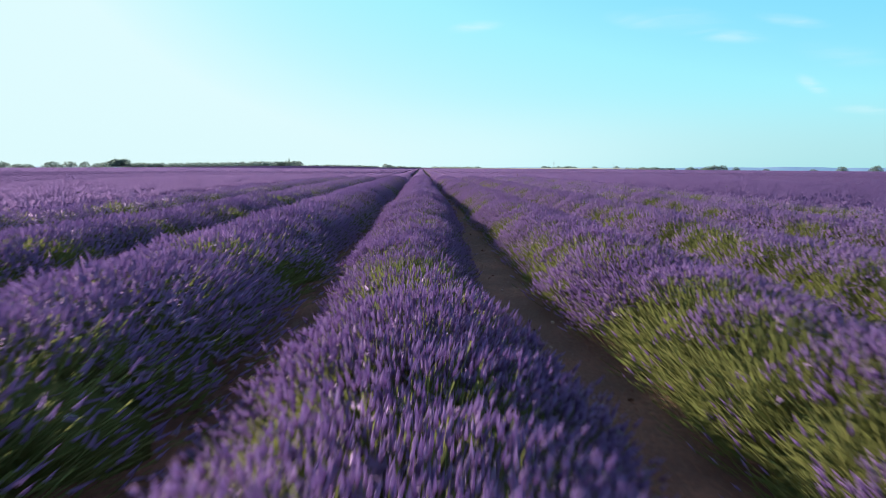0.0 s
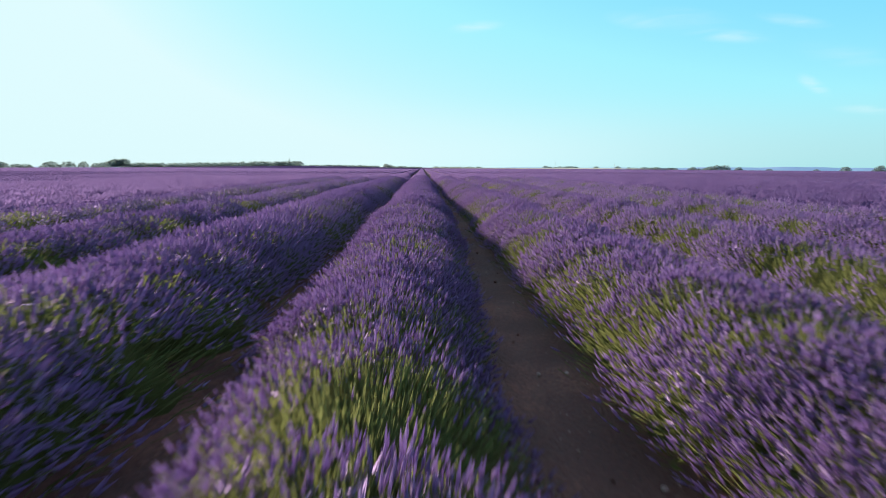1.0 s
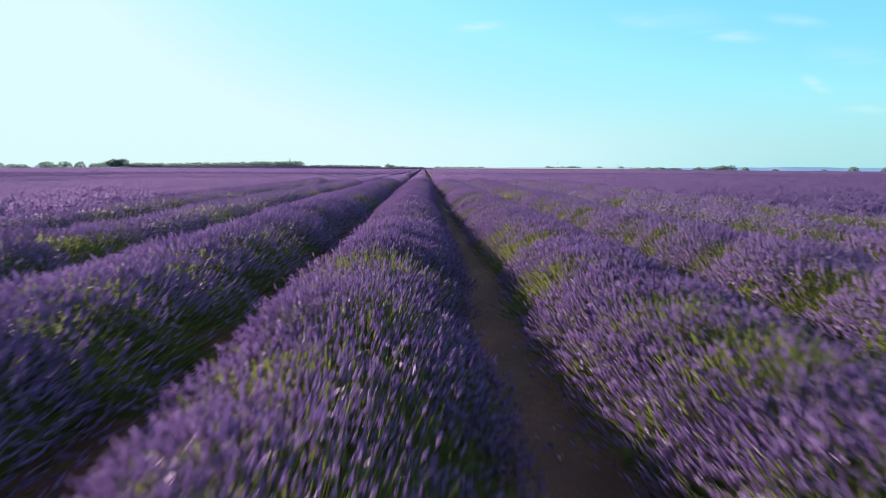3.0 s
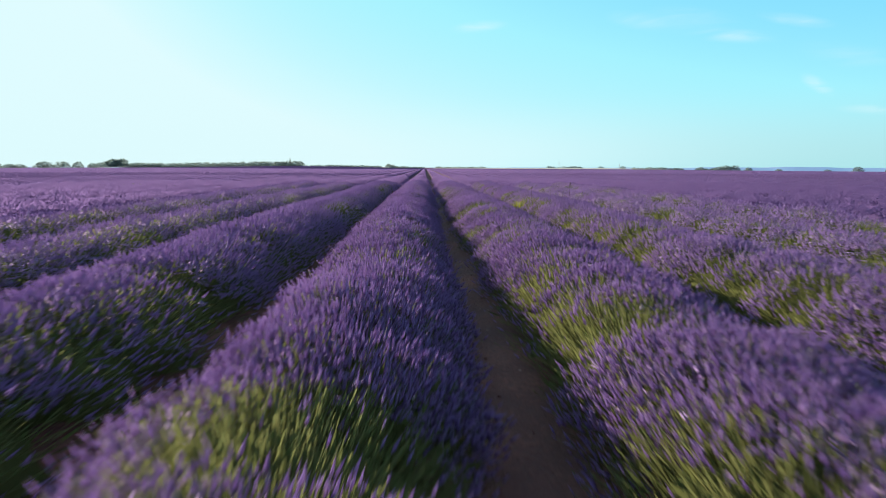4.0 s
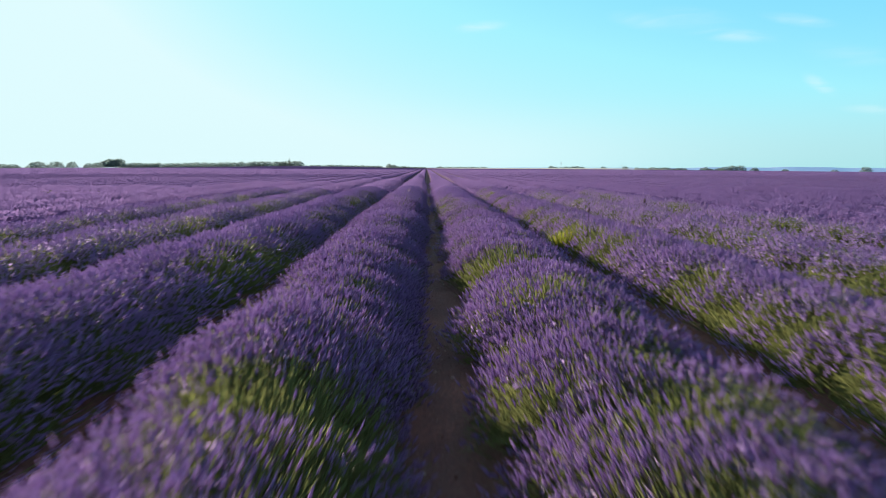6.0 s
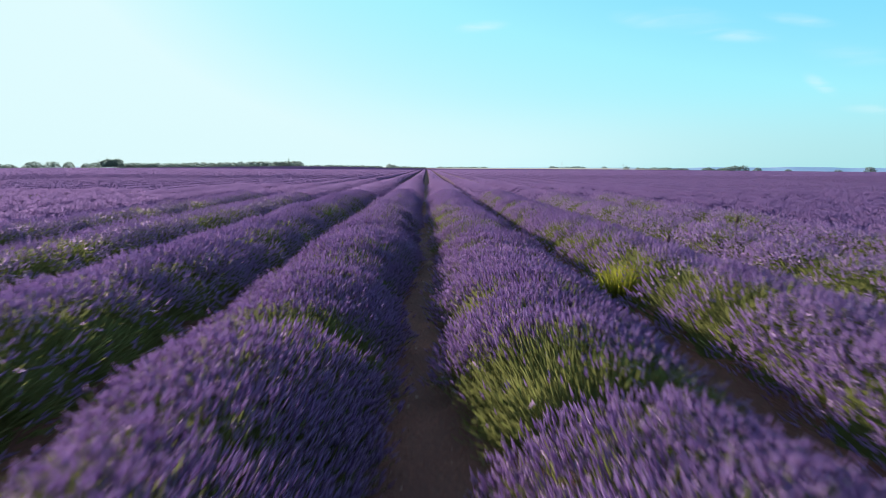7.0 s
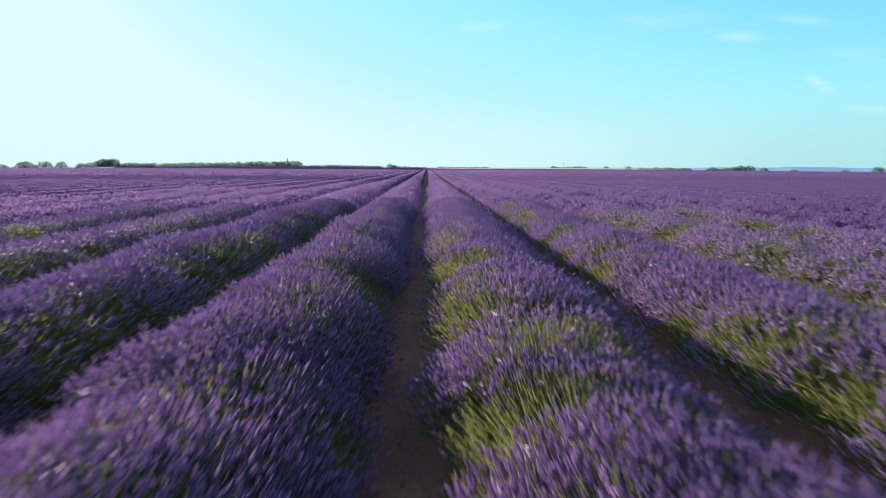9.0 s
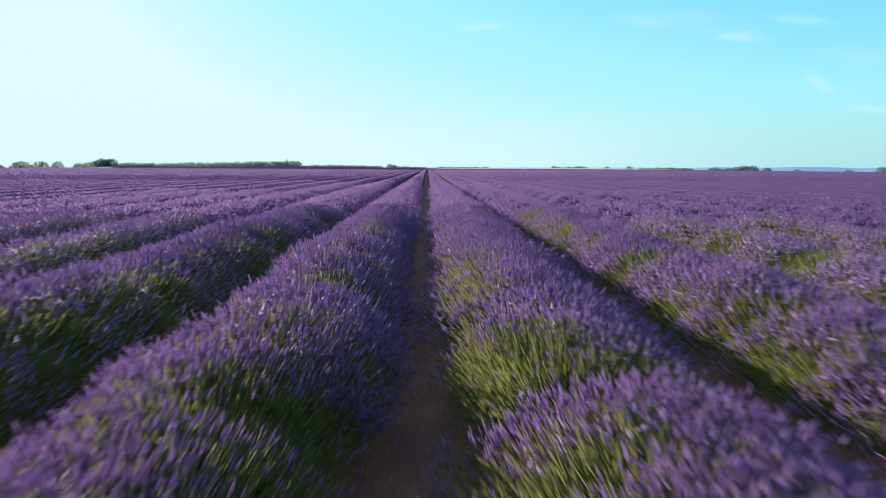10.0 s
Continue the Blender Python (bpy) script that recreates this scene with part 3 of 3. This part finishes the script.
FIELD_TREES = [(-0.6735, 332, 4.2, 1.0), (-0.650, 345, 2.9, 1.4), (-0.634, 345, 2.8, 1.4), (-0.597, 328, 4.2, 1.3), (-0.5685, 330, 4.1, 1.0), (-0.5455, 336, 4.0, 0.8),
               (-0.526, 430, 4.2, 1.0), (-0.514, 450, 4.8, 0.9), (0.4821, 412, 3.2, 1.4), (0.494, 410, 4.2, 0.9), (0.5073, 408, 4.2, 0.9), (0.4547, 470, 3.0, 1.0),
               (0.531, 415, 3.0, 1.0), (0.7143, 420, 4.2, 0.9), (0.7731, 410, 5.0, 1.0), (0.326, 870, 5.6, 0.9), (0.290, 900, 5.0, 1.0), (-0.0578, 760, 5.2, 1.1),
               (-0.051, 765, 4.4, 0.9), (0.583, 460, 2.0, 1.5), (0.665, 450, 2.0, 1.5)]
for k, (b, d, h, w) in enumerate(FIELD_TREES):
    plant(ROUND, k, b, d, h, w)
for k, (b, d, h) in enumerate([(-0.501, 478, 8.8), (-0.4865, 476, 10.4)]):
    plant(TALL, k, b, d, h)
r = np.random.default_rng(5)
b, k = -0.477, 0
while b < -0.192:
    if not (-0.298 < b < -0.292):
        plant(HEDGE, k, b, 500 + 160 * (b + 0.5) + r.uniform(-6, 6), (4.3 + 3.0 * (b + 0.5)) * r.uniform(0.93, 1.06), r.uniform(0.9, 1.2))
    b += r.uniform(0.008, 0.013)
    k += 1
plant(SLIM, 0, -0.2165, 540, 7.8)
for b0, b1, d, h in ((-0.19, -0.125, 640, 2.3), (-0.125, -0.07, 780, 2.6), (-0.045, 0.0, 820, 2.3), (0.02, 0.10, 900, 2.6), (0.205, 0.26, 1000, 4.4), (0.345, 0.43, 800, 3.4), (0.45, 0.49, 520, 2.4)):
    b = b0
    while b < b1:
        plant(HEDGE, k, b, d + r.uniform(-10, 10), h * r.uniform(0.75, 1.15), r.uniform(1.0, 1.5))
        b += r.uniform(0.9, 1.6) * h * 1.3 / d
        k += 1


# ---------------------------------------------------------------- masts and the far ridge


def mast(bearing, distance, height):
    root = tagged(new("mast"), "thin grey steel mast beyond the field", "mast", "masts on the horizon")
    bm = bmesh.new()
    bmesh.ops.create_cone(bm, cap_ends=True, segments=8, radius1=0.35, radius2=0.18, depth=height, matrix=Matrix.Translation((0, 0, height / 2)))
    me = bpy.data.meshes.new("pole")
    bm.to_mesh(me)
    bm.free()
    me.materials.append(METAL)
    new("pole", me).parent = root
    bm = bmesh.new()
    for z in (0.86, 0.93):
        bmesh.ops.create_cube(bm, size=1, matrix=Matrix.Translation((0, 0, height * z)) @ Matrix.Diagonal((2.0, 0.25, 0.25, 1)))
    me = bpy.data.meshes.new("crossarm")
    bm.to_mesh(me)
    bm.free()
    me.materials.append(METAL)
    new("crossarm", me).parent = root
    x = bearing * distance
    root.matrix_basis = pose(x, distance, float(ground_z(x, distance)))


mast(0.221, 1000, 11.0)
mast(0.321, 880, 7.5)


def ridge_height(x, y):
    rise = 5 + 3 * np.sin(x / 310.0) + 2 * np.sin(x / 97.0 + 1) + 1 * np.sin(x / 41.0)
    return np.where(y < 3850, -40.0, 1) + np.where(y < 3850, 0, rise * np.clip((x - 300) / 1700, 0.05, 1)) - np.clip((y - 4000) / 8, 0, 60)


v, f = grid(np.linspace(-2500, 4200, 240), np.array([3700.0, 3790, 3900, 4000, 4400]), ridge_height)
tagged(new("backdrop", mesh_of("backdrop", v, f, [HILL_HAZED], smooth=True)), "low blue hills far off on the horizon", "hills", kind="structure")

# ---------------------------------------------------------------- weeds among the rows
WEED_LEAF = leafy("weed_leaf", [(0.0, (0.16, 0.165, 0.03)), (0.5, (0.25, 0.25, 0.035)), (1.0, (0.35, 0.32, 0.05))], 0.5)
WEED_BLOSSOM = leafy("weed_blossom", [(0.0, (0.44, 0.36, 0.02)), (1.0, (0.60, 0.52, 0.04))], 0.35)
DRY = leafy("dry_stalk", [(0.0, (0.05, 0.025, 0.03)), (1.0, (0.12, 0.06, 0.06))], 0.1)


def yellow_weed(x, y, size):
    r = np.random.default_rng(77)
    root = tagged(new("weed"), "yellow-flowering weed growing against a lavender bush", "weed")
    n = 260
    d = dome_points(r, n, 0.8, 0.8)
    base = d * (0.10, 0.10, 0.02) * size
    v, f = scatter(*LEAF, base, d * (0.75, 0.75, 1) + (0, 0, 0.65), r.uniform(0.25, 0.46, n) * size, r.uniform(0.012, 0.024, n), r.uniform(0, 6, n))
    new("leaf_tuft", mesh_of("leaf_tuft", v, f, [WEED_LEAF])).parent = root
    n = 170
    d = dome_points(r, n, 0.7, 0.7)
    tip = d * (0.30, 0.30, 0.46) * size * r.uniform(0.7, 1.05, n)[:, None]
    v, f = scatter(*HEAD_MID, tip, d + (0, 0, 0.6), r.uniform(0.012, 0.024, n), r.uniform(0.010, 0.018, n), r.uniform(0, 6, n))
    new("blossom", mesh_of("blossom", v, f, [WEED_BLOSSOM])).parent = root
    root.matrix_basis = pose(x, y, float(ground_z(x, y)))


def dry_stalk(x, y, height):
    root = tagged(new("dry_stalk"), "dark dry thistle stalk standing above the lavender", "stalk", "dry stalks among the rows")
    one = np.ones(1)
    v, f = scatter(*spindle(5, [(0.02, 0.5), (0.95, 0.4)]), np.zeros((1, 3)), np.array([[0.04, 0.02, 1.0]]), one * height, one * 0.009, one)
    new("stem", mesh_of("stem", v, f, [DRY])).parent = root
    v, f = scatter(*spindle(7, [(0.15, 0.4), (0.5, 0.5), (0.85, 0.3)]), np.array([[0.04, 0.02, 1.0]]) * (height - 0.02), np.array([[0.1, 0.05, 1.0]]), one * 0.09, one * 0.035, one)
    new("seed_head", mesh_of("seed_head", v, f, [DRY])).parent = root
    root.matrix_basis = pose(x, y, float(ground_z(x, y)))


yellow_weed(2.92, 26.5, 0.95)
dry_stalk(3.1, 25.8, 0.72)
dry_stalk(4.35, 27.0, 0.79)
